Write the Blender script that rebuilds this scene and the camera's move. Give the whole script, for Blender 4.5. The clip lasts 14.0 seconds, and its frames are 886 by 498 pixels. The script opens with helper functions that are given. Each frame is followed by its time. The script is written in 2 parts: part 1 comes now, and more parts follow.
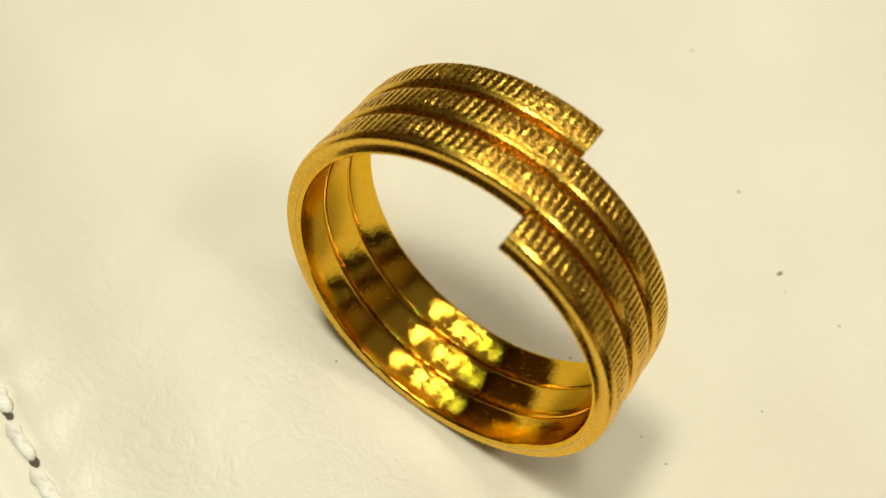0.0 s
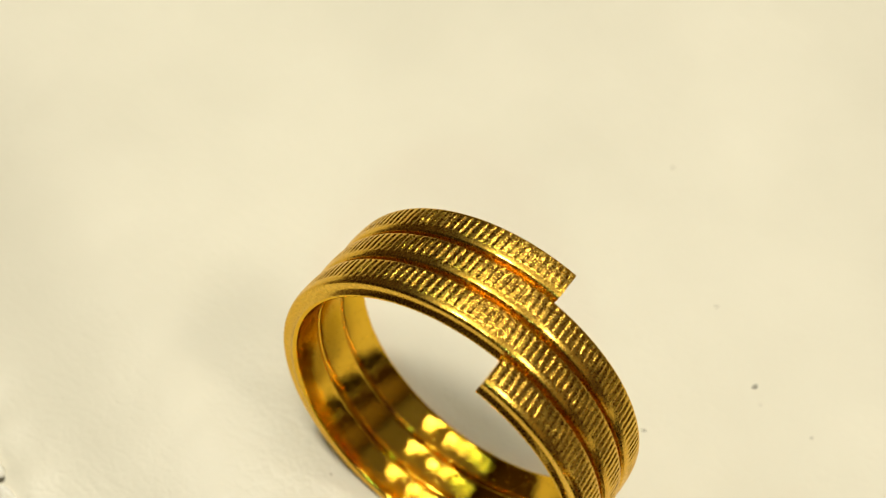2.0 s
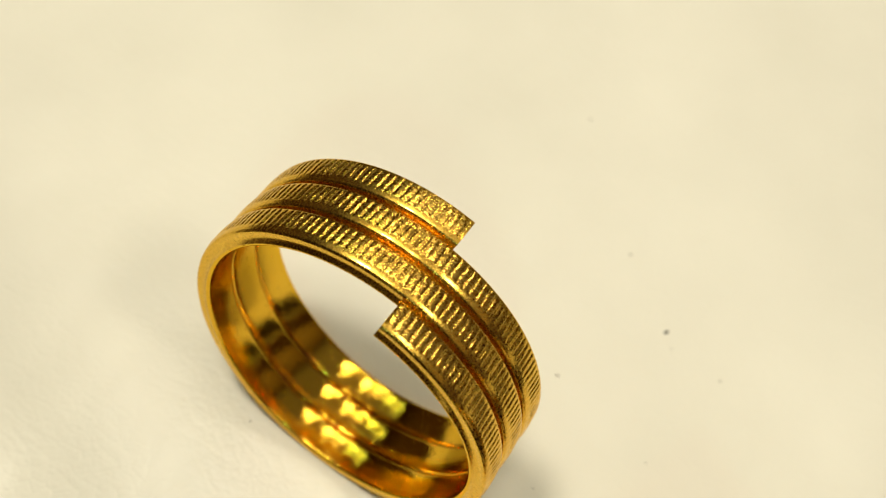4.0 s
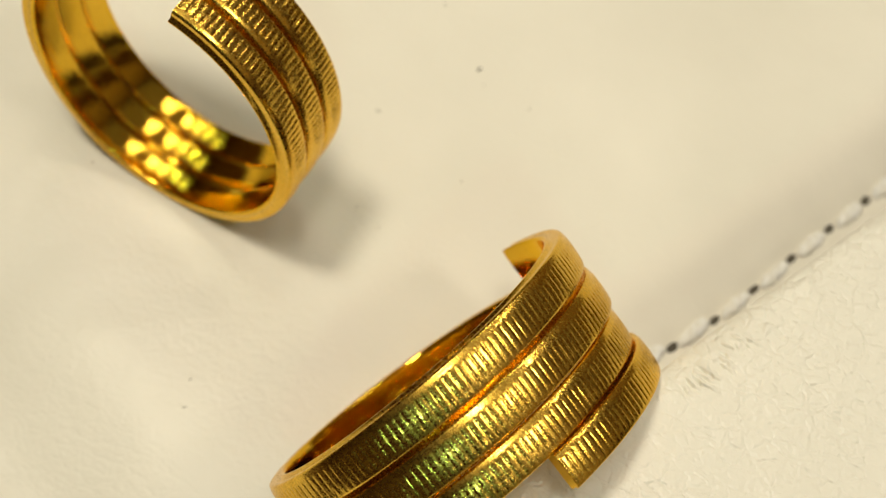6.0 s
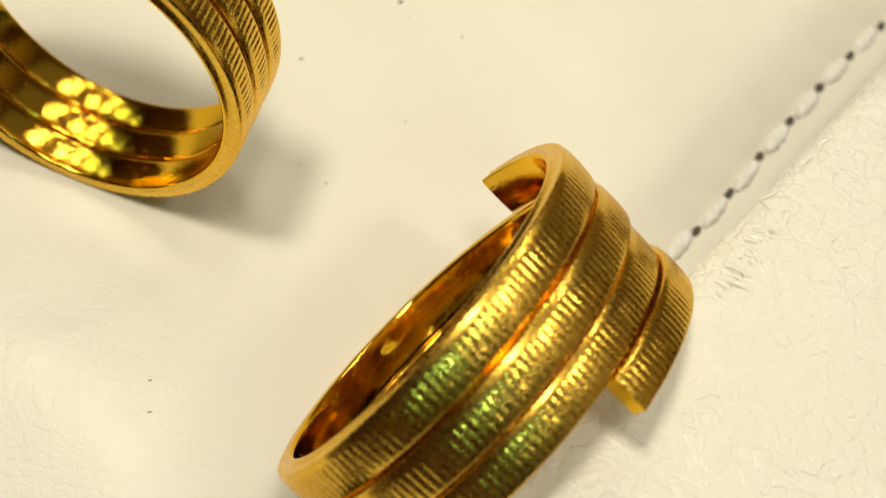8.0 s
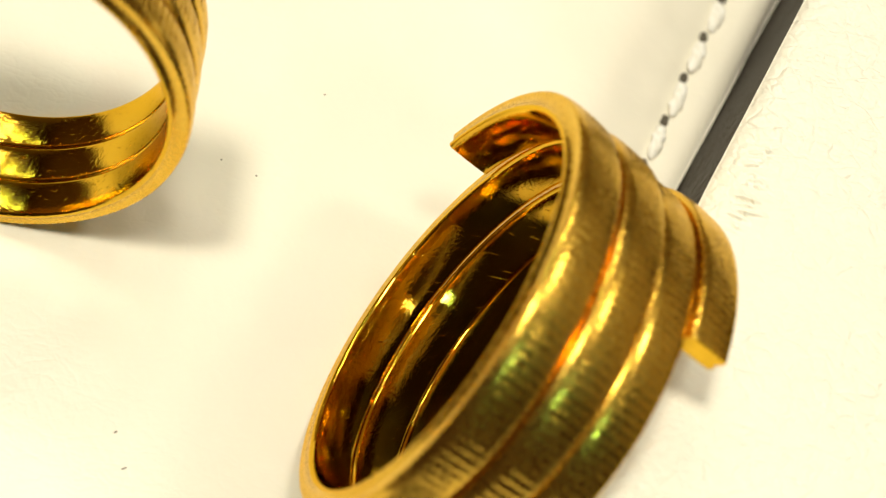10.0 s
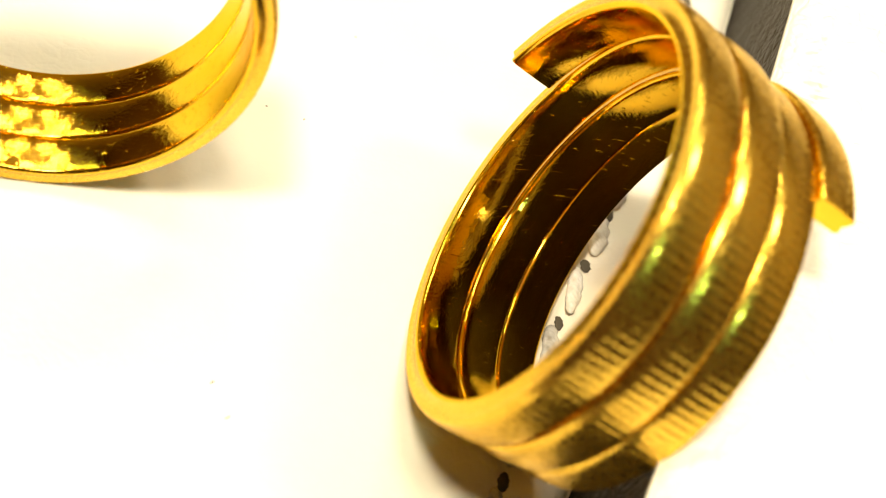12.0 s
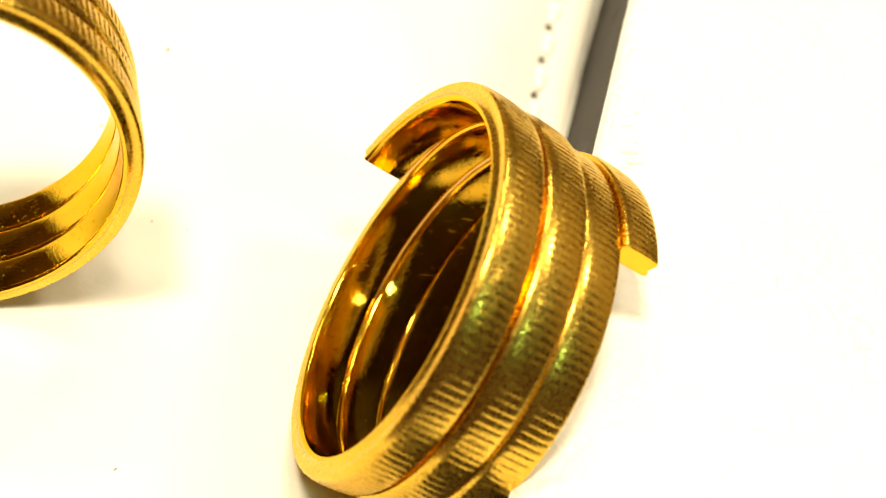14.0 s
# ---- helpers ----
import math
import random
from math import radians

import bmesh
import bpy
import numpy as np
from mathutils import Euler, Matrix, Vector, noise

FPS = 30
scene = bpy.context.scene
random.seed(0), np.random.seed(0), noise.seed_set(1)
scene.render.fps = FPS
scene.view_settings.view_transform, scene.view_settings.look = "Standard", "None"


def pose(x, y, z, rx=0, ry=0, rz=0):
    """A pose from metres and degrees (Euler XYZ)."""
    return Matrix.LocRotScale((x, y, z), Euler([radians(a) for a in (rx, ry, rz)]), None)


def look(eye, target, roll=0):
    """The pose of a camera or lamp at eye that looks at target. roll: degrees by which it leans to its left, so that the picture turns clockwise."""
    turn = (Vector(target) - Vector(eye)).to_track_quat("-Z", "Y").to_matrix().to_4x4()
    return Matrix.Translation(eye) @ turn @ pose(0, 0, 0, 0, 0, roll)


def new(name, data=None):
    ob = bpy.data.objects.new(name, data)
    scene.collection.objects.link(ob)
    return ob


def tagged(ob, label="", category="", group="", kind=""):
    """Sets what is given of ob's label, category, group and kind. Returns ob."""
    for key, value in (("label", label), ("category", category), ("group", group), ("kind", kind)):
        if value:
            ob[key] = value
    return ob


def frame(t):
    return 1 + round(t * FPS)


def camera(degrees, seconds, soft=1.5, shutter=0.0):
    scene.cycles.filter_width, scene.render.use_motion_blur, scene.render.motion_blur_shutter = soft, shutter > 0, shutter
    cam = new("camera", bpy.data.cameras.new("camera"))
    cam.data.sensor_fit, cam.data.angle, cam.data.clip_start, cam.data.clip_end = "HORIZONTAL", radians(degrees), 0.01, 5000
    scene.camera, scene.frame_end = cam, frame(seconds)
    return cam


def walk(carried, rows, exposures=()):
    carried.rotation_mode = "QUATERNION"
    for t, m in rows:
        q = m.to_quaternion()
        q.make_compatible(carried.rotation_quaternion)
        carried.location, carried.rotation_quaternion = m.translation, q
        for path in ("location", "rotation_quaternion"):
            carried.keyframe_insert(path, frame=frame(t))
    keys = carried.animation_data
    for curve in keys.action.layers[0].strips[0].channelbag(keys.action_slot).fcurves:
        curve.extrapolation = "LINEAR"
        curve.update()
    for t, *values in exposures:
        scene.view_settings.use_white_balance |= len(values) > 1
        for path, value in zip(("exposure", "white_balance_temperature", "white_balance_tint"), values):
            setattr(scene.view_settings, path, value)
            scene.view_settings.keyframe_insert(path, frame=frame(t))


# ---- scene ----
cam = camera(37.37, 14.0, 1.1)
PATH = [
    (0, (0.01088, -0.02833, 0.06806), (0.00004, -0.00417, 0.01872), 11.63),
    (0.5, (0.01238, -0.02961, 0.07016), (0.00166, -0.00600, 0.02053), 11.38),
    (1, (0.01394, -0.02717, 0.07097), (0.00338, -0.00345, 0.02135), 11.47),
    (1.5, (0.01260, -0.02608, 0.07225), (0.00131, -0.00197, 0.02298), 10.88),
    (2, (0.01048, -0.02601, 0.07422), (-0.00182, -0.00105, 0.02562), 9.82),
    (2.2, (0.00982, -0.02526, 0.07555), (-0.00254, 0.00026, 0.02726), 10.14),
    (4.3, (0.01540, -0.02520, 0.07583), (0.00527, -0.00130, 0.02621), 11.96),
    (4.5, (0.01652, -0.02634, 0.07639), (0.00647, -0.00282, 0.02657), 11.52),
    (5, (0.02129, -0.02975, 0.07673), (0.01211, -0.00648, 0.02663), 11.59),
    (5.5, (0.02716, -0.03136, 0.07723), (0.01913, -0.00802, 0.02696), 12.62),
    (6, (0.02888, -0.03385, 0.07701), (0.02163, -0.01021, 0.02677), 13.79),
    (6.5, (0.03020, -0.03657, 0.07486), (0.02403, -0.01276, 0.02455), 15.31),
    (7, (0.02901, -0.03630, 0.07206), (0.02502, -0.01125, 0.02213), 17.89),
    (7.5, (0.02795, -0.03714, 0.06997), (0.02563, -0.01112, 0.02044), 18.37),
    (7.7, (0.02525, -0.03704, 0.06877), (0.02348, -0.01045, 0.01952), 18.50),
    (9.8, (0.01457, -0.03409, 0.06034), (0.02426, -0.00680, 0.01241), 28.18),
    (10, (0.01079, -0.03493, 0.05927), (0.02116, -0.00746, 0.01159), 28.67),
    (10.5, (0.00642, -0.03583, 0.05764), (0.01851, -0.00765, 0.01077), 29.00),
    (11, (0.00537, -0.03937, 0.05590), (0.01904, -0.01095, 0.00962), 29.28),
    (11.5, (0.00345, -0.03923, 0.05487), (0.01825, -0.01046, 0.00916), 29.18),
    (12, (0.00150, -0.03919, 0.05278), (0.01759, -0.01037, 0.00754), 29.75),
    (12.5, (0.00016, -0.04232, 0.05337), (0.01712, -0.01267, 0.00900), 29.04),
    (13, (0.00271, -0.04394, 0.05731), (0.02172, -0.01366, 0.01421), 28.41),
    (13.5, (0.00253, -0.04457, 0.05736), (0.02108, -0.01293, 0.01504), 25.69),
    (14, (0.00358, -0.04550, 0.05864), (0.02134, -0.01272, 0.01685), 23.36),
]
cam.data.dof.use_dof = True
cam.data.dof.focus_distance = 0.0655
cam.data.dof.aperture_fstop = 46
walk(cam, [(t, look(eye, target, roll)) for t, eye, target, roll in PATH],
     exposures=[(0, -0.29, 6520, 9), (0.5, -0.27, 6520, 9), (1.0, -0.10, 6520, 9), (1.5, -0.21, 6520, 10), (2.2, -0.32, 6520, 11),
                (4.5, -0.30, 6520, 12), (5.0, -0.41, 6550, 13), (5.2, -0.55, 6600, 13), (5.5, -0.70, 6650, 14), (6.0, -0.44, 6600, 14),
                (6.5, -0.28, 6550, 12), (7.0, -0.32, 6550, 12), (7.2, -0.26, 6550, 12), (7.7, -0.26, 6550, 12),
                (9.8, 0.06, 6500, 11), (10.5, 0.40, 6700, 13), (11.2, 0.88, 7150, 13), (14, 0.77, 7100, 13)])

# ---- light: a closed shop room with a row of ceiling downlights and a large dim fill light added under the ceiling ----
world = bpy.data.worlds.new("room_air")
scene.world = world
world.use_nodes = True
world.node_tree.nodes["Background"].inputs[0].default_value = (0.9, 0.8, 0.62, 1)
world.node_tree.nodes["Background"].inputs[1].default_value = 0.02


LAMP_AT = Vector((0.01, 0.0, 0.0))
# x, y, watts, size, colour
WARM, GREENISH = (1.0, 0.94, 0.75), (0.72, 1.0, 0.50)
LAMPS = [(0.95, 0.12, 5.6, 0.30, WARM), (0.05, -0.16, 4.6, 0.26, WARM), (-0.40, -0.06, 12.4, 0.26, WARM),
         (0.46, 0.93, 1.9, 0.13, WARM), (-0.13, 0.91, 1.7, 0.13, WARM), (0.30, 1.18, 1.1, 0.11, WARM), (-0.62, 1.34, 0.9, 0.11, WARM),
         (-0.45, 0.95, 0.9, 0.12, WARM), (-0.85, 1.03, 0.9, 0.12, GREENISH), (-1.25, 1.0, 0.4, 0.15, GREENISH),
         (1.15, -0.75, 0.35, 0.10, WARM), (0.65, -1.2, 1.8, 0.12, (0.45, 1.0, 0.8)), (0.05, 1.62, 1.2, 0.12, WARM), (-0.40, 1.68, 0.9, 0.12, WARM)]
for lx, ly, watts, size, colour in LAMPS:
    data = bpy.data.lights.new("downlight_lamp", "AREA")
    data.shape, data.size, data.energy, data.color = "DISK", size, watts * 1.16, colour
    new("downlight_lamp", data).matrix_world = look((lx, ly, 1.5), LAMP_AT)
# broad dim fill, added for ambient light and softer reflections in the gold
data = bpy.data.lights.new("ceiling_fill_lamp", "AREA")
data.shape, data.size, data.size_y, data.energy, data.color = "RECTANGLE", 2.9, 1.8, 2.3, (0.98, 0.93, 0.80)
new("ceiling_fill_lamp", data).matrix_world = look((0.12, 0.75, 1.58), (0.12, 0.7501, 0))


# ---- materials ----
def material(name, colour, rough, metal=0.0):
    m = bpy.data.materials.new(name)
    m.use_nodes = True
    n, l = m.node_tree.nodes, m.node_tree.links
    b = n["Principled BSDF"]
    b.inputs["Base Color"].default_value = (*colour, 1)
    b.inputs["Roughness"].default_value = rough
    b.inputs["Metallic"].default_value = metal
    return m, n, l, b


def noise_node(n, l, scale, detail=3.0, coords="Object"):
    tc = n.new("ShaderNodeTexCoord")
    t = n.new("ShaderNodeTexNoise")
    t.inputs["Scale"].default_value = scale
    t.inputs["Detail"].default_value = detail
    l.new(tc.outputs[coords], t.inputs["Vector"])
    return t


def ramp(n, l, source, stops):
    r = n.new("ShaderNodeValToRGB")
    el = r.color_ramp.elements
    while len(el) < len(stops):
        el.new(0.5)
    for e, (p, c) in zip(el, stops):
        e.position, e.color = p, (*c, 1)
    l.new(source, r.inputs[0])
    return r


def bump(n, l, height, strength, distance, normal=None):
    b = n.new("ShaderNodeBump")
    b.inputs["Strength"].default_value = strength
    b.inputs["Distance"].default_value = distance
    l.new(height, b.inputs["Height"])
    if normal is not None:
        l.new(normal, b.inputs["Normal"])
    return b


def gold(name, rough, spread, relief, scratches, cloud, dents, low, high, worn=0.0, brushed=""):
    """Gold with cloudy wear, patchy polish, fine grain and thin scratches."""
    m, n, l, b = material(name, high, rough, 1.0)
    b.inputs["Specular Tint"].default_value = (0.97, 0.80, 0.45, 1)
    if brushed:
        # polished round and round, so that lights spread along the ring's axis
        round_about = n.new("ShaderNodeTangent")
        round_about.direction_type, round_about.axis = "RADIAL", brushed
        l.new(round_about.outputs[0], b.inputs["Tangent"])
        b.inputs["Anisotropic"].default_value, b.inputs["Anisotropic Rotation"].default_value = 0.95, 0.25
    broad, fine, mid, polish = noise_node(n, l, 260, 4), noise_node(n, l, 6500, 3), noise_node(n, l, cloud, 5), noise_node(n, l, 9000, 2)
    tint = ramp(n, l, broad.outputs[0], [(0.3, low), (0.7, high)])
    l.new(tint.outputs[0], b.inputs["Base Color"])
    both = n.new("ShaderNodeMath")
    both.operation = "ADD"
    l.new(mid.outputs[0], both.inputs[0])
    l.new(polish.outputs[0], both.inputs[1])
    r = n.new("ShaderNodeMapRange")
    r.inputs["From Min"].default_value, r.inputs["From Max"].default_value = 0.7, 1.3
    r.inputs["To Min"].default_value, r.inputs["To Max"].default_value = rough - spread, rough + spread
    l.new(both.outputs[0], r.inputs["Value"])
    l.new(r.outputs[0], b.inputs["Roughness"])
    tc = n.new("ShaderNodeTexCoord")
    b1 = bump(n, l, fine.outputs[0], relief, 0.00003)
    normal = bump(n, l, mid.outputs[0], dents, 0.00006, b1.outputs[0]).outputs[0]
    # two families of long thin scratches
    for spin, least in (((0.9, -0.5, 1.2), 0.68), ((-0.4, 1.1, 0.3), 0.71)):
        turn = n.new("ShaderNodeMapping")
        turn.inputs["Rotation"].default_value = spin
        turn.inputs["Scale"].default_value = (300, 6000, 6000)
        l.new(tc.outputs["Object"], turn.inputs["Vector"])
        lines = n.new("ShaderNodeTexNoise")
        lines.inputs["Scale"].default_value = 1.0
        lines.inputs["Detail"].default_value = 2.0
        l.new(turn.outputs[0], lines.inputs["Vector"])
        cut = ramp(n, l, lines.outputs[0], [(least, (1, 1, 1)), (least + 0.06, (0, 0, 0))])
        normal = bump(n, l, cut.outputs[0], scratches, 0.00002, normal).outputs[0]
    l.new(normal, b.inputs["Normal"])
    if worn:
        # high spots that are rubbed bright
        p = n.new("ShaderNodeBsdfPrincipled")
        p.inputs["Metallic"].default_value, p.inputs["Roughness"].default_value = 1.0, 0.09
        l.new(tint.outputs[0], p.inputs["Base Color"])
        l.new(normal, p.inputs["Normal"])
        mix = n.new("ShaderNodeMixShader")
        mix.inputs[0].default_value = worn
        l.new(b.outputs[0], mix.inputs[1])
        l.new(p.outputs[0], mix.inputs[2])
        l.new(mix.outputs[0], n["Material Output"].inputs["Surface"])
    return m


GOLD_OUT = gold("ribbed_gold", 0.27, 0.05, 0.10, 0.15, 4200, 0.04, (0.78, 0.46, 0.055), (0.86, 0.545, 0.085), 0.4)
GOLD_BRUSHED = gold("brushed_gold", 0.075, 0.03, 0.32, 0.7, 1800, 0.06, (0.78, 0.455, 0.035), (0.85, 0.525, 0.05), 0.0, "Y")
GOLD_POLISHED = gold("polished_gold", 0.05, 0.02, 0.22, 0.6, 1800, 0.05, (0.78, 0.455, 0.035), (0.85, 0.525, 0.05))


def leather(name, light, dark, grain, strength, veins=0.5, rough=0.33, cracks=0.1, shine=0.5):
    """Leather with cloudy tone, a soft pebbled grain, thin long creases and crinkled patches."""
    m, n, l, b = material(name, light, rough)
    b.inputs["Specular IOR Level"].default_value = shine
    blotch = noise_node(n, l, 45, 4)
    tint = ramp(n, l, blotch.outputs[0], [(0.3, dark), (0.65, light)])
    l.new(tint.outputs[0], b.inputs["Base Color"])
    tc = n.new("ShaderNodeTexCoord")
    pebble, fine = noise_node(n, l, grain, 2), noise_node(n, l, grain * 4, 4)
    normal = bump(n, l, fine.outputs[0], strength, 0.00004).outputs[0]
    worn = ramp(n, l, noise_node(n, l, 55, 2).outputs[0], [(0.35, (0.25, 0.25, 0.25)), (0.65, (1, 1, 1))])
    uneven = n.new("ShaderNodeMath")
    uneven.operation = "MULTIPLY"
    l.new(pebble.outputs[0], uneven.inputs[0])
    l.new(worn.outputs[0], uneven.inputs[1])
    normal = bump(n, l, uneven.outputs[0], strength, 0.0004, normal).outputs[0]
    # two families of thin creases, long in one direction
    for spin, along, across, seed in ((0.75, 190, 520, 0.0), (-0.35, 160, 480, 5.0)):
        turn = n.new("ShaderNodeMapping")
        turn.inputs["Location"].default_value = (seed, seed, 0)
        turn.inputs["Rotation"].default_value = (0, 0, spin)
        turn.inputs["Scale"].default_value = (along, across, 300)
        l.new(tc.outputs["Object"], turn.inputs["Vector"])
        vein = n.new("ShaderNodeTexNoise")
        vein.inputs["Scale"].default_value, vein.inputs["Detail"].default_value = 1.0, 3.0
        vein.inputs["Distortion"].default_value = 0.3
        l.new(turn.outputs[0], vein.inputs["Vector"])
        creases = ramp(n, l, vein.outputs[0], [(0.47, (1, 1, 1)), (0.495, (0, 0, 0)), (0.52, (1, 1, 1))])
        normal = bump(n, l, creases.outputs[0], veins, 0.00006, normal).outputs[0]
    turn = n.new("ShaderNodeMapping")
    turn.inputs["Rotation"].default_value = (0, 0, 0.5)
    turn.inputs["Scale"].default_value = (1500, 260, 600)
    l.new(tc.outputs["Object"], turn.inputs["Vector"])
    crinkle = n.new("ShaderNodeTexNoise")
    crinkle.inputs["Scale"].default_value, crinkle.inputs["Detail"].default_value = 1.0, 4.0
    l.new(turn.outputs[0], crinkle.inputs["Vector"])
    where = noise_node(n, l, 70, 2)
    patch = ramp(n, l, where.outputs[0], [(0.5, (0, 0, 0)), (0.68, (1, 1, 1))])
    both = n.new("ShaderNodeMath")
    both.operation = "MULTIPLY"
    l.new(crinkle.outputs[0], both.inputs[0])
    l.new(patch.outputs[0], both.inputs[1])
    normal = bump(n, l, both.outputs[0], min(0.5, strength), 0.0002, normal).outputs[0]
    # a net of fine cracks round small flat cells
    warp = noise_node(n, l, 500, 3)
    wander = n.new("ShaderNodeVectorMath")
    wander.operation = "MULTIPLY_ADD"
    l.new(warp.outputs["Color"], wander.inputs[0])
    wander.inputs[1].default_value = (0.0018, 0.0018, 0.0018)
    l.new(tc.outputs["Object"], wander.inputs[2])
    cells = n.new("ShaderNodeTexVoronoi")
    cells.feature = "DISTANCE_TO_EDGE"
    cells.inputs["Scale"].default_value = 1000
    l.new(wander.outputs[0], cells.inputs["Vector"])
    net = ramp(n, l, cells.outputs["Distance"], [(0.0, (0, 0, 0)), (0.16, (1, 1, 1))])
    faint = n.new("ShaderNodeMath")
    faint.operation = "MULTIPLY"
    l.new(net.outputs[0], faint.inputs[0])
    l.new(worn.outputs[0], faint.inputs[1])
    normal = bump(n, l, faint.outputs[0], cracks, 0.0001, normal).outputs[0]
    l.new(normal, b.inputs["Normal"])
    return m


CREAM = leather("cream_leather", (0.80, 0.76, 0.66), (0.71, 0.672, 0.575), 1300, 0.12, 0.08, 0.42)
CREAM_GRAIN = leather("grained_cream_leather", (0.80, 0.765, 0.67), (0.75, 0.71, 0.61), 1100, 0.55, 0.34, 0.33, 0.42)
DARK_LEATHER = leather("dark_grey_leather", (0.027, 0.017, 0.010), (0.014, 0.009, 0.006), 1000, 1.0, 0.6, 0.5, 1.0, 0.12)


def thread(name, light, dark, rough):
    """Twisted thread: slanting strands, with dirt caught between them."""
    m, n, l, b = material(name, light, rough)
    soil = noise_node(n, l, 1700, 4)
    tint = ramp(n, l, soil.outputs[0], [(0.36, dark), (0.58, light)])
    l.new(tint.outputs[0], b.inputs["Base Color"])
    tc = n.new("ShaderNodeTexCoord")
    turn = n.new("ShaderNodeMapping")
    turn.inputs["Rotation"].default_value = (0, 0, 0.6)
    l.new(tc.outputs["Object"], turn.inputs["Vector"])
    strands = n.new("ShaderNodeTexWave")
    strands.inputs["Scale"].default_value, strands.inputs["Distortion"].default_value = 1500, 2.5
    l.new(turn.outputs[0], strands.inputs["Vector"])
    b1 = bump(n, l, strands.outputs[1], 0.25, 0.00006)
    l.new(bump(n, l, soil.outputs[0], 0.4, 0.0001, b1.outputs[0]).outputs[0], b.inputs["Normal"])
    return m


def paint(name, colour, rough):
    """Wall paint with faint clouds and a rolled surface."""
    m, n, l, b = material(name, colour, rough)
    tint = ramp(n, l, noise_node(n, l, 2.5, 4).outputs[0], [(0.3, tuple(c * 0.88 for c in colour)), (0.7, tuple(c * 1.1 for c in colour))])
    l.new(tint.outputs[0], b.inputs["Base Color"])
    l.new(bump(n, l, noise_node(n, l, 220, 2).outputs[0], 0.2, 0.001).outputs[0], b.inputs["Normal"])
    return m


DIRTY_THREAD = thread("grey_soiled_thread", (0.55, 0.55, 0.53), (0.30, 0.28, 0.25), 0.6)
THREAD = thread("white_waxed_thread", (0.9, 0.89, 0.85), (0.74, 0.71, 0.63), 0.4)
# dark colour stands in for the shade inside a needle hole
HOLE = material("stitch_hole_shade", (0.085, 0.072, 0.052), 0.8)[0]
DIRT = material("dark_dirt", (0.06, 0.05, 0.04), 0.8)[0]
PALE_DIRT = material("greyish_dirt", (0.26, 0.23, 0.19), 0.8)[0]
WALL = paint("russet_wall_paint", (0.09, 0.035, 0.014), 0.7)
DARK_WALL = paint("dark_brown_wall_paint", (0.075, 0.03, 0.013), 0.7)
CREAM_WALL = paint("cream_wall_paint", (0.74, 0.55, 0.32), 0.7)
PALE_WALL = paint("ochre_wall_paint", (0.36, 0.22, 0.09), 0.7)
CEILING = paint("cream_ceiling_paint", (0.3, 0.24, 0.17), 0.8)
COUNTER = paint("dark_counter", (0.08, 0.05, 0.03), 0.5)
MM = 0.001


# ---- mesh helpers ----
def mesh_object(name, verts, faces, mat, parent=None, label="", smooth=True):
    me = bpy.data.meshes.new(name)
    me.from_pydata([tuple(v) for v in verts], [], faces)
    me.materials.append(mat)
    if smooth:
        me.polygons.foreach_set("use_smooth", [True] * len(me.polygons))
    me.update()
    ob = new(name, me)
    ob.parent = parent
    if label:
        tagged(ob, label)
    return ob


def grid_faces(rows, cols, flip=False):
    out = []
    for i in range(rows - 1):
        for j in range(cols - 1):
            a = i * cols + j
            f = (a, a + 1, a + cols + 1, a + cols)
            out.append(f[::-1] if flip else f)
    return out


# ---- the room ----
def room():
    x0, x1, y0, y1, z0, z1 = -1.6, 1.8, -1.6, 1.8, -0.95, 1.6
    t = 0.1
    boxes = [("wall_west", (x0 - t, y0, z0), (x0, y1, z1)), ("wall_east", (x1, y0, z0), (x1 + t, y1, z1)),
             ("wall_south", (x0, y0 - t, z0), (x1, y0, z1)), ("wall_north", (x0, y1, z0), (x1, y1 + t, z1)),
             ("floor", (x0, y0, z0 - t), (x1, y1, z0)), ("ceiling", (x0, y0, z1), (x1, y1, z1 + t))]
    for name, a, b in boxes:
        v = [(x, y, z) for x in (a[0], b[0]) for y in (a[1], b[1]) for z in (a[2], b[2])]
        f = [(0, 1, 3, 2), (4, 6, 7, 5), (0, 4, 5, 1), (2, 3, 7, 6), (0, 2, 6, 4), (1, 5, 7, 3)]
        ob = mesh_object(name, v, f, CEILING if name == "ceiling" else PALE_WALL if name == "wall_north" else CREAM_WALL if name == "wall_east" else DARK_WALL if name in ("wall_south", "floor") else WALL, smooth=False)
        tagged(ob, "plain painted surface closing the room", "wall" if "wall" in name else name, kind="structure")
    for name, a, b, mat, label, category in (
            ("counter", (-0.5, -0.4, z0), (0.7, 0.5, -0.04), COUNTER, "dark wooden shop counter under the leather bag", "counter"),
            # added out of view: a dark lower wall for the gold to reflect
            ("trim", (x1 - 0.02, y0, z0), (x1, y1, 0.78), WALL, "dark russet board added on the unseen lower wall to darken reflections", "trim")):
        v = [(x, y, z) for x in (a[0], b[0]) for y in (a[1], b[1]) for z in (a[2], b[2])]
        ob = mesh_object(name, v, f, mat, smooth=False)
        tagged(ob, label, category, kind="structure")


room()

# ---- the bag: seam frame, s along the right-hand seam and q across it, in millimetres ----
SEAM = Vector((30.9, 0.0, 0.0))
ALONG = Vector((0.420, 0.907, 0.0)).normalized()
ACROSS = Vector((0.907, -0.420, 0.0)).normalized()
FRONT = -36.0      # s of the front stitch line
PITCH = 3.72       # stitch length
HOLE_S, HOLE_Q = 13.0, -37.5   # one needle hole on each seam


def bag_point(s, q, z):
    return (SEAM + s * ALONG + q * ACROSS + Vector((0, 0, z))) * MM


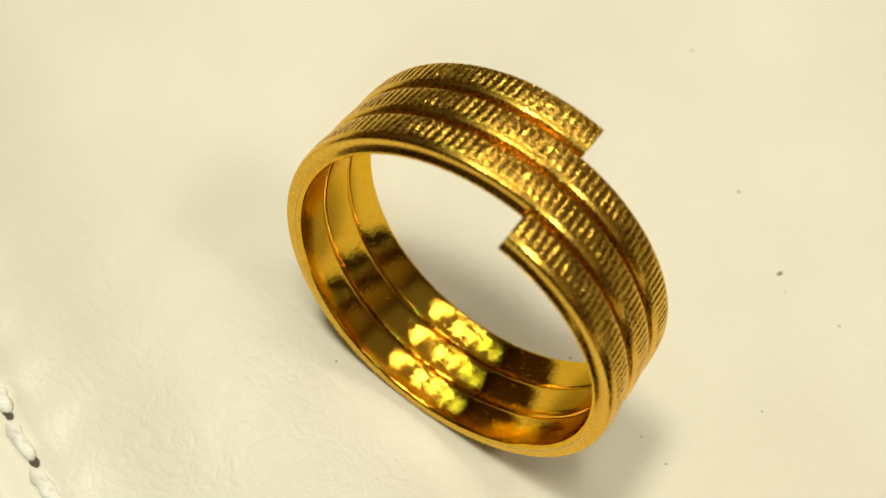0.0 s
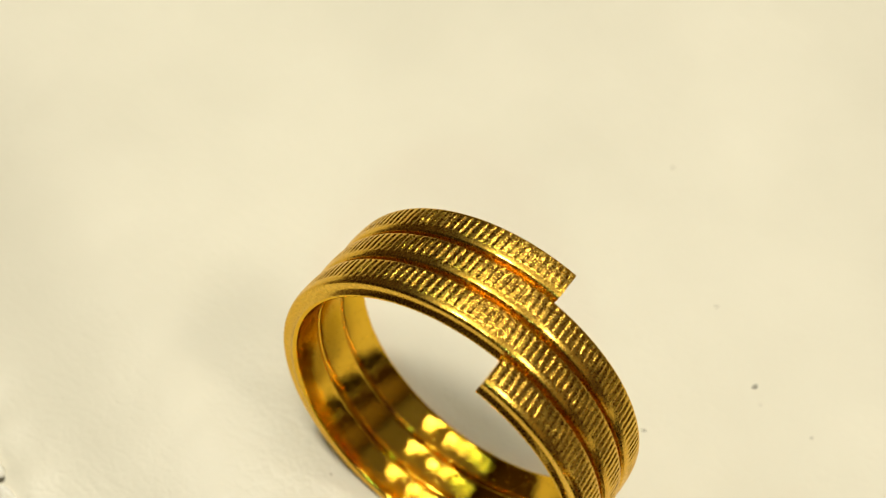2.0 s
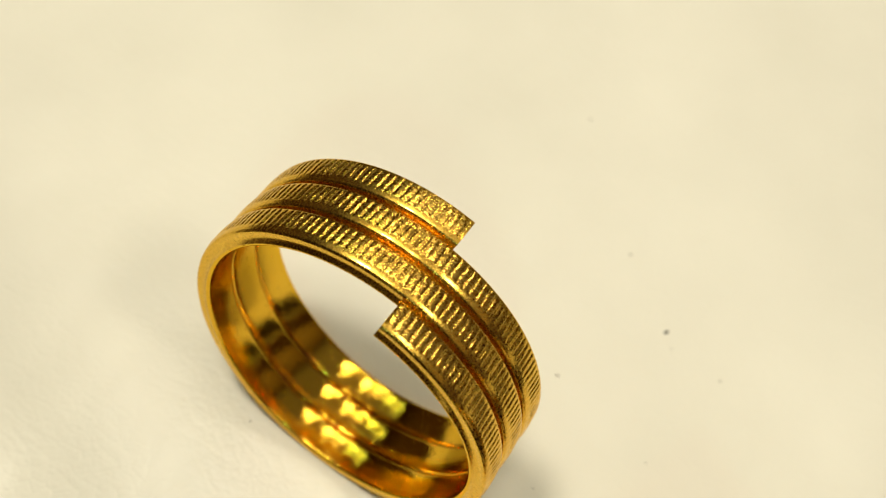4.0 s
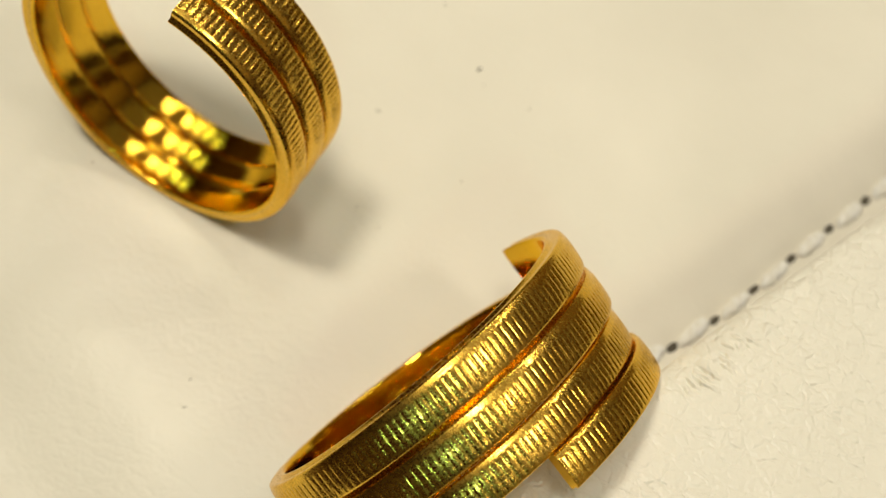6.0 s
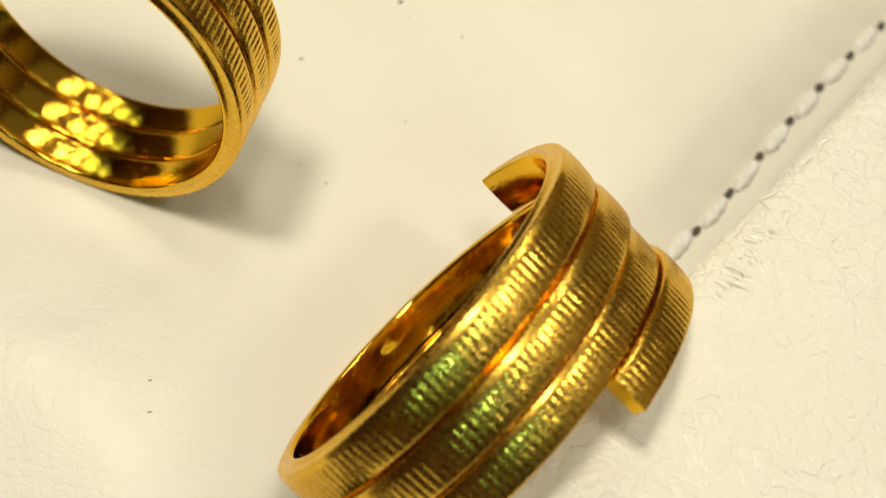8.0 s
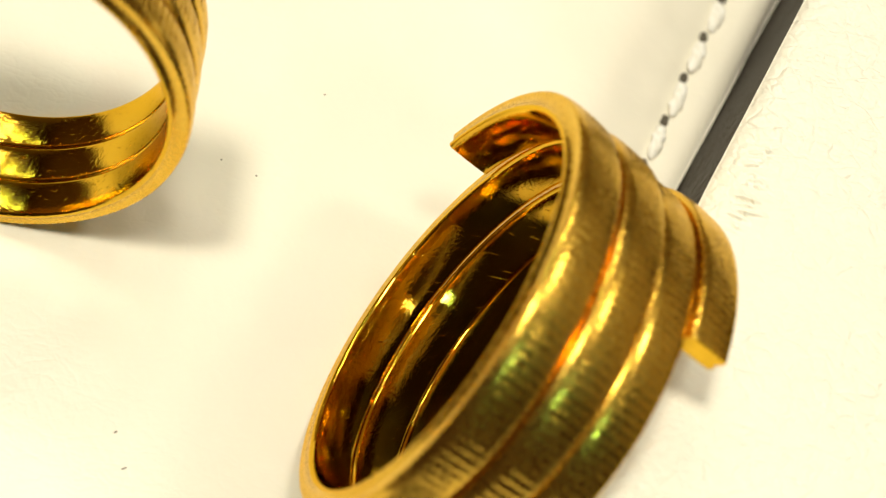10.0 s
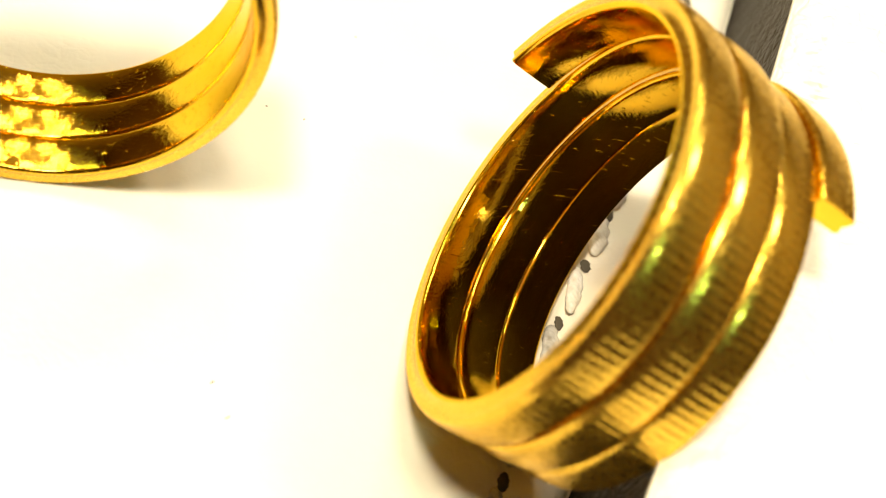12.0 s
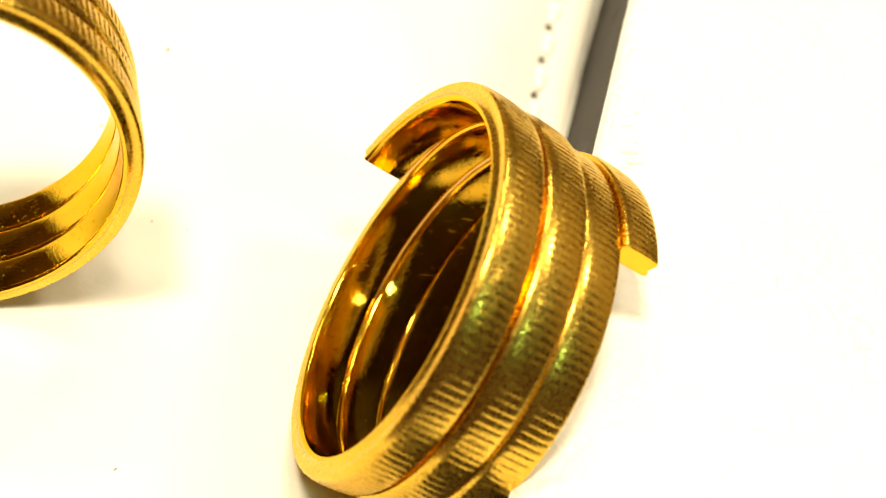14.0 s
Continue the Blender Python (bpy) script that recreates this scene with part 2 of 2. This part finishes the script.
def wob(x, y, f, k):
    return noise.noise(Vector((x * f, y * f, k)))


def steps(*stretches):
    """Coordinates from stretches of (start, end, step)."""
    out = []
    for a, b, d in stretches:
        n = max(1, int(round((b - a) / d)))
        out += [a + (b - a) * i / n for i in range(n)]
    return out + [stretches[-1][1]]


def seam_bend(s):
    """How far the right-hand seam wanders from its straight line."""
    return -0.2 + 1.0 * math.exp(-((s - 8) / 10.5) ** 2)


def hole_s(k):
    """The place of the k-th needle hole; the stitches grow a little longer along the seam."""
    return HOLE_S + 3.76 * k + 0.02 * k * k


def low_height(s, q):
    z = 0.25 * wob(s, q, 0.045, 1) + 0.05 * wob(s, q, 0.3, 2)
    for d, u, hole, fall, reach in ((q - seam_bend(s), s, HOLE_S, 0.75, 5.0), (FRONT - s, q, HOLE_Q, 2.6, 8.0)):          # d < 0 inside of the stitch line
        dip = 0.28 * math.exp(-(d / 0.9) ** 2)
        slope = fall * math.exp(-(d / reach) ** 2)
        near = math.cos((u - hole) * 2 * math.pi / PITCH)
        pucker = 0.06 * near * math.exp(-((d + 1.6) / 1.3) ** 2)
        z -= dip * (1 + 0.45 * near) + slope + pucker
        z += 0.06 * wob(u, d * 0.3, 1.3, 7) * math.exp(-((d + 2.5) / 2.5) ** 2)
        if d > 1.5:
            e = min((d - 1.5) / 1.7, 1.0)
            z -= 1.5 * (1 - math.sqrt(max(0.0, 1 - e * e)))
    # the leather gives way under the two rings
    z -= 1.5 * math.exp(-(((s + 11) / 5.0) ** 2 + ((q + 1.0) / 3.0) ** 2))
    z -= 0.7 * math.exp(-(((s + 12.3) / 3.2) ** 2 + ((q + 28.4) / 4.0) ** 2))
    return z


CREASES = []
for middle, spread, count in ((-1.0, 1.3, 6), (2.0, 1.2, 7), (4.8, 0.9, 4)):
    for k in range(count):
        at = middle + spread * (2 * (k + 0.5) / count - 1) + random.uniform(-0.15, 0.15)
        first = 4.0 + random.uniform(-0.3, 0.5)
        CREASES.append((at, random.uniform(0.1, 0.4), first, first + random.uniform(0.8, 1.8), random.uniform(0.14, 0.3) * (0.7 if middle > 4 else 1)))


EDGE = 3.05     # q of the raised panel's edge


def climb(s):
    """How the raised panel climbs along the seam."""
    s = min(s, 45)
    return 0.040 * s - 0.00025 * s * s


def edge_shift(s):
    """How the raised panel's edge bends towards the stitches, and bulges beside the ring."""
    c = min(s, 45)
    return -0.0088 * c - 0.000133 * c * c + 0.3 * math.exp(-((s + 19.3) / 2.5) ** 2) + 0.12 * math.exp(-((s + 2.5) / 1.6) ** 2)


def high_height(s, q):
    e = max(0.0, 1 - (q - EDGE) / 1.6)
    z = 11.61 + climb(s) + 0.3 * (1 - math.exp(-(q - EDGE) / 3)) - 0.7 * (1 - math.sqrt(max(0.0, 1 - e * e)))
    e = max(0.0, 1 - (s + 38) / 3.0)
    z -= 1.9 * (1 - math.sqrt(max(0.0, 1 - e * e)))
    z += 0.16 * wob(s, q, 0.10, 5) + 0.06 * wob(s, q, 0.5, 6)
    for at, skew, q0, q1, deep in CREASES:
        if abs(s - at) > 2.5:
            continue
        d = s - at - skew * (q - 4.5) + 0.16 * wob(at, q, 2.6, at)
        along = min(1.0, max(0.0, (q - q0) / 0.6)) * min(1.0, max(0.0, (q1 - q) / 0.8))
        z += deep * along * (0.5 * math.exp(-((d - 0.17) / 0.13) ** 2) - 0.9 * math.exp(-(d / 0.07) ** 2))
    z -= 0.5 * math.exp(-(((s + 19.5) / 3.5) ** 2 + ((q - 3.0) / 2.5) ** 2))
    return z


bag = tagged(new("leather_bag"), "cream leather bag with white stitched seams and a dark gusset", "bag")


def build_bag():
    ss = steps((-39.0, -30, 0.35), (-30, 40, 0.5), (40, 160, 3))
    qq = steps((-130, -70, 3), (-70, -4, 0.6), (-4, 3.2, 0.2))
    v = [bag_point(s, q, low_height(s, q)) for s in ss for q in qq]
    n, m = len(ss), len(qq)
    f = grid_faces(n, m, True)
    base = len(v)
    ring = [(i, 0) for i in range(n)] + [(n - 1, j) for j in range(1, m)] + [(i, m - 1) for i in range(n - 2, -1, -1)] + [(0, j) for j in range(m - 2, 0, -1)]
    for i, j in ring:
        p = v[i * m + j].copy()
        p.z -= 0.004
        v.append(p)
    k = len(ring)
    for a in range(k):
        i, j = ring[a]
        i2, j2 = ring[(a + 1) % k]
        f.append((i * m + j, i2 * m + j2, base + (a + 1) % k, base + a))
    mesh_object("stitched_panel", v, f, CREAM, bag, "smooth cream leather panel, slightly padded, stitched along its edges")

    ss = steps((-38, -5, 0.4), (-5, 4, 0.07), (4, 40, 0.4), (40, 160, 3))
    qq = steps((EDGE, 7, 0.1), (7, 35, 0.4), (35, 130, 3))
    v = [bag_point(s, q + edge_shift(s) * math.exp(-((q - EDGE) / 3.0) ** 2), high_height(s, q)) for s in ss for q in qq]
    n, m = len(ss), len(qq)
    f = grid_faces(n, m, True)
    base = len(v)
    for i in range(n):
        p = v[i * m].copy()
        p.z -= 0.0005
        v.append(p + Vector(ACROSS) * 0.0001)
    f += [(i * m, (i + 1) * m, base + i + 1, base + i) for i in range(n - 1)]
    mesh_object("raised_panel", v, f, CREAM_GRAIN, bag, "grained cream leather panel, creased along its folded edge")

    ss = steps((-37.5, 160, 2))
    zz = [-9, -6, -3, -1, 1, 3, 5, 7, 9, 10.9]
    v = [bag_point(s, 3.3 + 0.4 * max(0, z) / 10.9 + edge_shift(s) * max(0, z) / 10.9 + 0.1 * wob(s, z, 0.2, 9), z + climb(s) * max(0, z) / 10.9) for s in ss for z in zz]
    mesh_object("gusset", v, grid_faces(len(ss), len(zz)), DARK_LEATHER, bag, "dark grey grained leather gusset between the panels")

    def block(name, s0, s1, q0, q1, z0, z1, tilt, mat, label):
        v = [bag_point(s, q, z + (climb(s) if tilt and z == z1 else 0)) for s in (s0, s1) for q in (q0, q1) for z in (z0, z1)]
        f = [(0, 1, 3, 2), (4, 6, 7, 5), (0, 4, 5, 1), (2, 3, 7, 6), (0, 2, 6, 4), (1, 5, 7, 3)]
        ob = mesh_object(name, v, f, mat, bag, label, smooth=False)
        soft = ob.modifiers.new("soft_edges", "BEVEL")
        soft.width, soft.segments = 0.0012, 3

    block("lower_body", -50, 158, -129, 3.0, -40, -4.6, False, CREAM, "cream leather bag body")
    block("upper_body", -37.6, 158, 4.75, 129, -40, 9.2, True, CREAM_GRAIN, "cream leather bag body under the raised panel")
    ss = steps((-52, -38.9, 0.4))
    qq = steps((-130, 3.2, 2))
    v = [bag_point(s, q, -1.3 - 0.9 * math.exp((s + 38.9) / 0.8) + 0.2 * wob(s, q, 0.1, 3)) for s in ss for q in qq]
    mesh_object("front_panel", v, grid_faces(len(ss), len(qq), True), CREAM, bag, "cream leather front panel below the stitched edge")


build_bag()


def stitch_mesh(kind, seed):
    """A worn, slightly frayed thread, or the dark lump that paints the shade of the hole between two threads."""
    v, f = [], []
    nu, nv = 23, 14
    for i in range(nu):
        t = -1 + 2 * i / (nu - 1)
        for j in range(nv):
            a = 2 * math.pi * j / nv
            rag = noise.noise(Vector((t * 3.2, math.cos(a) * 1.3, math.sin(a) * 1.3 + seed * 7)))
            if kind == "stitch":
                r = 0.42 * math.sqrt(max(0.02, 1 - abs(t) ** 3.5)) * (1 + 0.10 * math.sin(a * 2 + t * 10) + 0.30 * rag)
                v.append((t * 1.42 * MM, r * math.cos(a) * MM, (r * math.sin(a) * 0.6 + 0.22 * (1 - t * t) - 0.16) * MM))
            else:
                r = 0.27 * math.sqrt(max(0.0, 1 - t * t)) * (1 + 0.35 * rag)
                v.append((t * 0.52 * MM, r * math.cos(a) * MM, (r * math.sin(a) * 0.25 + 0.06) * MM))
    for i in range(nu - 1):
        for j in range(nv):
            f.append((i * nv + j, (i + 1) * nv + j, (i + 1) * nv + (j + 1) % nv, i * nv + (j + 1) % nv))
    me = bpy.data.meshes.new(kind)
    me.from_pydata(v, [], f)
    me.materials.append(THREAD if kind == "stitch" else HOLE)
    me.polygons.foreach_set("use_smooth", [True] * len(me.polygons))
    return me


STITCHES = {kind: [stitch_mesh(kind, k) for k in range(4)] for kind in ("stitch", "stitch_hole")}

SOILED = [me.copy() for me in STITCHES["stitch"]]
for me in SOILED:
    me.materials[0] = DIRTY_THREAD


def stitch_seam(points, towards):
    """White thread between needle holes along a seam; the thread and the dark painted holes are parts of the bag."""
    spin = math.atan2(towards.y, towards.x)
    for k, (s, q) in enumerate(points):
        for kind, move, lift in (("stitch_hole", 0.0, -0.02), ("stitch", PITCH / 2, 0.1)):
            step = towards * move
            s2, q2 = s + step.dot(ALONG), q + step.dot(ACROSS)
            ob = new(kind, STITCHES[kind][k % 4])
            ob.parent = bag
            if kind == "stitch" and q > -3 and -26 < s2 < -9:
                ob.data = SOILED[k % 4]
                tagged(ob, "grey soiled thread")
            ob.matrix_basis = Matrix.LocRotScale(bag_point(s2, q2, low_height(s2, q2) + lift), Euler((0, 0, spin + 0.13 + 0.09 * wob(k, 0, 3.1, 4))),
                                                 Vector((1 + 0.1 * wob(k, 4, 1.9, 3), 1 + 0.3 * wob(k, 1, 2.3, 8), 1)))


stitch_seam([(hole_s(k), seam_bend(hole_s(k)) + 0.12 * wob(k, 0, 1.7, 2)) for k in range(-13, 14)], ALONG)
stitch_seam([(FRONT + 0.08 * k + 0.12 * wob(k, 5, 1.7, 2), HOLE_Q + 3.2 * k) for k in range(-5, 12)], ACROSS)


def dirt_speck(x, y, long, wide, turn):
    s = (Vector((x, y, 0)) - SEAM).dot(ALONG)
    q = (Vector((x, y, 0)) - SEAM).dot(ACROSS)
    bm = bmesh.new()
    bmesh.ops.create_icosphere(bm, subdivisions=2, radius=0.5 * MM)
    for p in bm.verts:
        p.co *= 1 + 0.5 * noise.noise(p.co * 2500 + Vector((x, y, 0)))
        p.co.x *= long
        p.co.y *= wide
        p.co.z *= min(wide, 0.2)
    me = bpy.data.meshes.new("dirt_speck")
    bm.to_mesh(me)
    bm.free()
    me.materials.append(DIRT if long * wide > 0.05 else PALE_DIRT)
    ob = tagged(new("dirt_speck", me), "tiny dark speck of dirt lying on cream leather" if long * wide > 0.05 else "tiny pale grey speck of dust on cream leather", "dirt speck", "dirt specks")
    ob.matrix_basis = Matrix.LocRotScale(bag_point(s, q, low_height(s, q)), Euler((0, 0, radians(turn))), None)


for speck in [(13.05, 15.95, 0.42, 0.2, 60), (8.3, 19.45, 0.25, 0.12, 10), (17.55, 15.0, 0.15, 0.12, 0), (-5.2, -3.0, 0.35, 0.25, 40), (-4.85, -4.5, 0.15, 0.12, 10),
              (8.96, -13.65, 0.22, 0.09, 40), (9.64, -15.3, 0.3, 0.08, 30), (5.7, 3.65, 0.15, 0.1, 0), (0.65, 27.05, 0.2, 0.12, 0), (8.85, 9.15, 0.3, 0.12, 20),
              (13.92, 15.05, 0.22, 0.05, 110), (16.32, 7.45, 0.13, 0.1, 0), (11.43, 2.0, 0.12, 0.08, 0), (13.36, 1.45, 0.12, 0.1, 40)]:
    dirt_speck(*speck)


# ---- the rings ----
def ring_frame(r):
    az, ti = radians(r["azimuth"]), radians(r["tilt"])
    n = Vector((math.cos(ti) * math.cos(az), math.cos(ti) * math.sin(az), math.sin(ti)))
    side = n.cross(Vector((0, 0, 1))).normalized()
    up = side.cross(n)
    return n, up, (-n).cross(up)


RIBS = 150         # ribs in one turn
FINE = 10          # steps in one rib


def strip_profile(wide, thick, pitch):
    """The strip's cross-section, (axial, radial, rib weight), from the middle of its near side over the outside to the far side, and back inside.
    The coils touch below their rounded shoulders."""
    dome, far = 0.06, 0.14
    half, belly = wide / 2 + 0.085, pitch / 2 - 0.006

    def shoulder(wide_r, deep_r, deep_at, top):
        out = [(belly, -thick * 0.82, 0), (belly - 0.01, -thick * 0.76, 0), (half - 0.09, -thick * 0.70, 0), (half - 0.012, deep_at - deep_r - 0.08, 0)]
        for k in range(1, 6):
            a = top * k / 5
            out.append((half - wide_r + wide_r * math.cos(a), deep_at - deep_r + deep_r * math.sin(a), 0))
        return out

    # the near side: a small round edge, then a smooth shallow bevel up to the ribs
    edge, bevel, steep, flat = 0.11, 0.40, math.tan(radians(15)), math.tan(radians(6))

    def bevelled(t):
        x = half - edge * 0.7 - bevel * t
        return x, -dome * (x / half) ** 2 - bevel * (steep * (1 - t) - (steep - flat) * (1 - t * t) / 2)

    outer = shoulder(edge, 0.15, bevelled(0)[1] - 0.005, radians(68))
    for k in range(7):
        outer.append((*bevelled(k / 6), max(0.0, (k - 4) / 3)))
    x0, x1 = bevelled(1)[0], -(half - far)
    for k in range(1, 9):
        x = x0 + (x1 - x0) * k / 9
        outer.append((x, -dome * (x / half) ** 2, 1.0))
    outer += [(-a, b, w) for a, b, w in shoulder(far, 0.2, -dome, math.pi / 2)[::-1]]
    inner = [(-belly, -thick * 0.82, 0), (-belly, -thick + 0.19, 0)]
    for k in range(1, 5):
        a = math.pi / 2 * k / 4
        inner.append((-belly + 0.18 - 0.18 * math.cos(a), -thick + 0.18 - 0.18 * math.sin(a), 0))
    inner += [(x * (belly - 0.18), -thick + 0.03 * (x * x - 1), 0) for x in (-0.6, -0.2, 0.2, 0.6)]
    inner += [(-a, b, w) for a, b, w in inner[5::-1]]
    return outer, inner


def spiral_ring(name, r, label, group):
    n, up, right = ring_frame(r)
    centre = Vector(r["centre"])
    f0, f1 = radians(r["start"]), radians(r["stop"])
    turns = (f1 - f0) / (2 * math.pi)
    spread, swell, dent = r.get("loose", 0.0), r.get("swell", 0.0), r.get("dent", 0.0)
    outer, inner = strip_profile(r["wide"], r["thick"], r["pitch"])
    base = centre - up * r["radius"]
    thing = tagged(new(name), label, "ring", group)
    thing.location = base * MM

    def middle(turn, loose):
        """Where the middle of the strip lies along the ring's axis; the coils stand a little apart on one side."""
        return r["pitch"] * (turns / 2 - turn) + swell * (turn - turns / 2) ** 2 - loose * max(0.0, turn - 0.8)

    def place(phi, ax, rad):
        turn = (phi - f0) / (2 * math.pi)
        loose = spread * (0.5 + 0.5 * math.cos(phi - radians(235))) ** 3
        mid = middle(turn, loose)
        # the strip's sides reach as far as the next coil
        edge = min(1.0, max(0.0, (abs(ax) - r["pitch"] / 2 + 0.3) / 0.29))
        if edge:
            side = 1 if ax > 0 else -1
            inside = turn - 1.0 if ax > 0 else turns - 1.0 - turn
            gap = side * (middle(turn - side, loose) - mid) / 2 - r["pitch"] / 2
            ax += side * gap * edge * min(1.0, max(0.0, inside / 0.08))
        d = up * math.cos(phi) + right * math.sin(phi)
        # bent a little out of round, and not quite the same size at both ends
        bent = r["oval"][0] * math.cos(2 * phi) + r["oval"][1] * math.sin(2 * phi) + r["cone"] * (mid + ax) - dent * math.exp(-((turn - 2.2) / 0.35) ** 2)
        return (centre + n * (mid + ax) + d * (r["radius"] + 0.13 + rad + bent) - base) * MM

    def sweep(part_name, profile, count, mat, label=""):
        v = []
        for i in range(count + 1):
            phi = f0 + (f1 - f0) * i / count
            u = phi * RIBS / (2 * math.pi) + 0.05 * wob(phi * 12, 0, 1.0, 9)
            for ax, rad, w in profile:
                if w:
                    # narrow, slightly crooked grooves between domed lands
                    x = u + r["crooked"] * wob(phi * 17, ax * 1.4, 1.0, 5)
                    f = x - math.floor(x) - 0.5
                    groove = math.exp(-(f / 0.16) ** 2) + 0.22 * (1 - (2 * abs(f) - 1) ** 2)
                    rad -= w * groove * r["ribs"] * (1.0 + 0.55 * wob(math.floor(x) * 0.37, ax * 0.8, 1.0, 3))
                    rad += w * 0.002 * wob(phi * 10, ax, 3.5, 6)
                v.append(place(phi, ax, rad))
        return mesh_object(part_name, v, grid_faces(count + 1, len(profile)), mat, thing, label)

    fine = int(turns * RIBS * FINE)
    sweep("ribbed_band", outer, fine, GOLD_OUT, "gold outer face cut with fine crosswise ribs")
    sweep("inner_band", inner, int(turns * 240), r["inside"], "polished plain gold inner face with fine scratches")
    for phi, flip in ((f0, True), (f1, False)):
        loop = outer + inner[1:-1]
        v = [place(phi, ax, rad - (0.04 if w else 0)) for ax, rad, w in loop]
        face = tuple(range(len(v)))
        mesh_object("cut_end", v, [face[::-1] if flip else face], r["inside"], thing, "flat cut gold end", smooth=False)
    return thing


RING_A = dict(inside=GOLD_BRUSHED, centre=(0.000, 0.000, 9.973), azimuth=-90.00, tilt=5.40, radius=10.000, oval=(0.350, -0.010), cone=0.027, thick=1.100, wide=1.620, pitch=2.056, start=12.4, stop=1094.6, ribs=0.066, crooked=0.12)
RING_B = dict(inside=GOLD_POLISHED, centre=(24.845, -9.836, 8.299), azimuth=162.78, tilt=19.99, radius=10.236, oval=(-0.281, 0.085), cone=0.011, thick=1.240, wide=1.960, pitch=2.310, start=-106.5, stop=1084.0, ribs=0.032, crooked=0.06,
              swell=0.118, loose=0.176, dent=0.32)
spiral_ring("spiral_ring", RING_A, "yellow gold spiral ring of three ribbed coils standing on leather", "gold rings")
spiral_ring("spiral_ring", RING_B, "yellow gold spiral ring with overlapping ends leaning on raised leather", "gold rings")
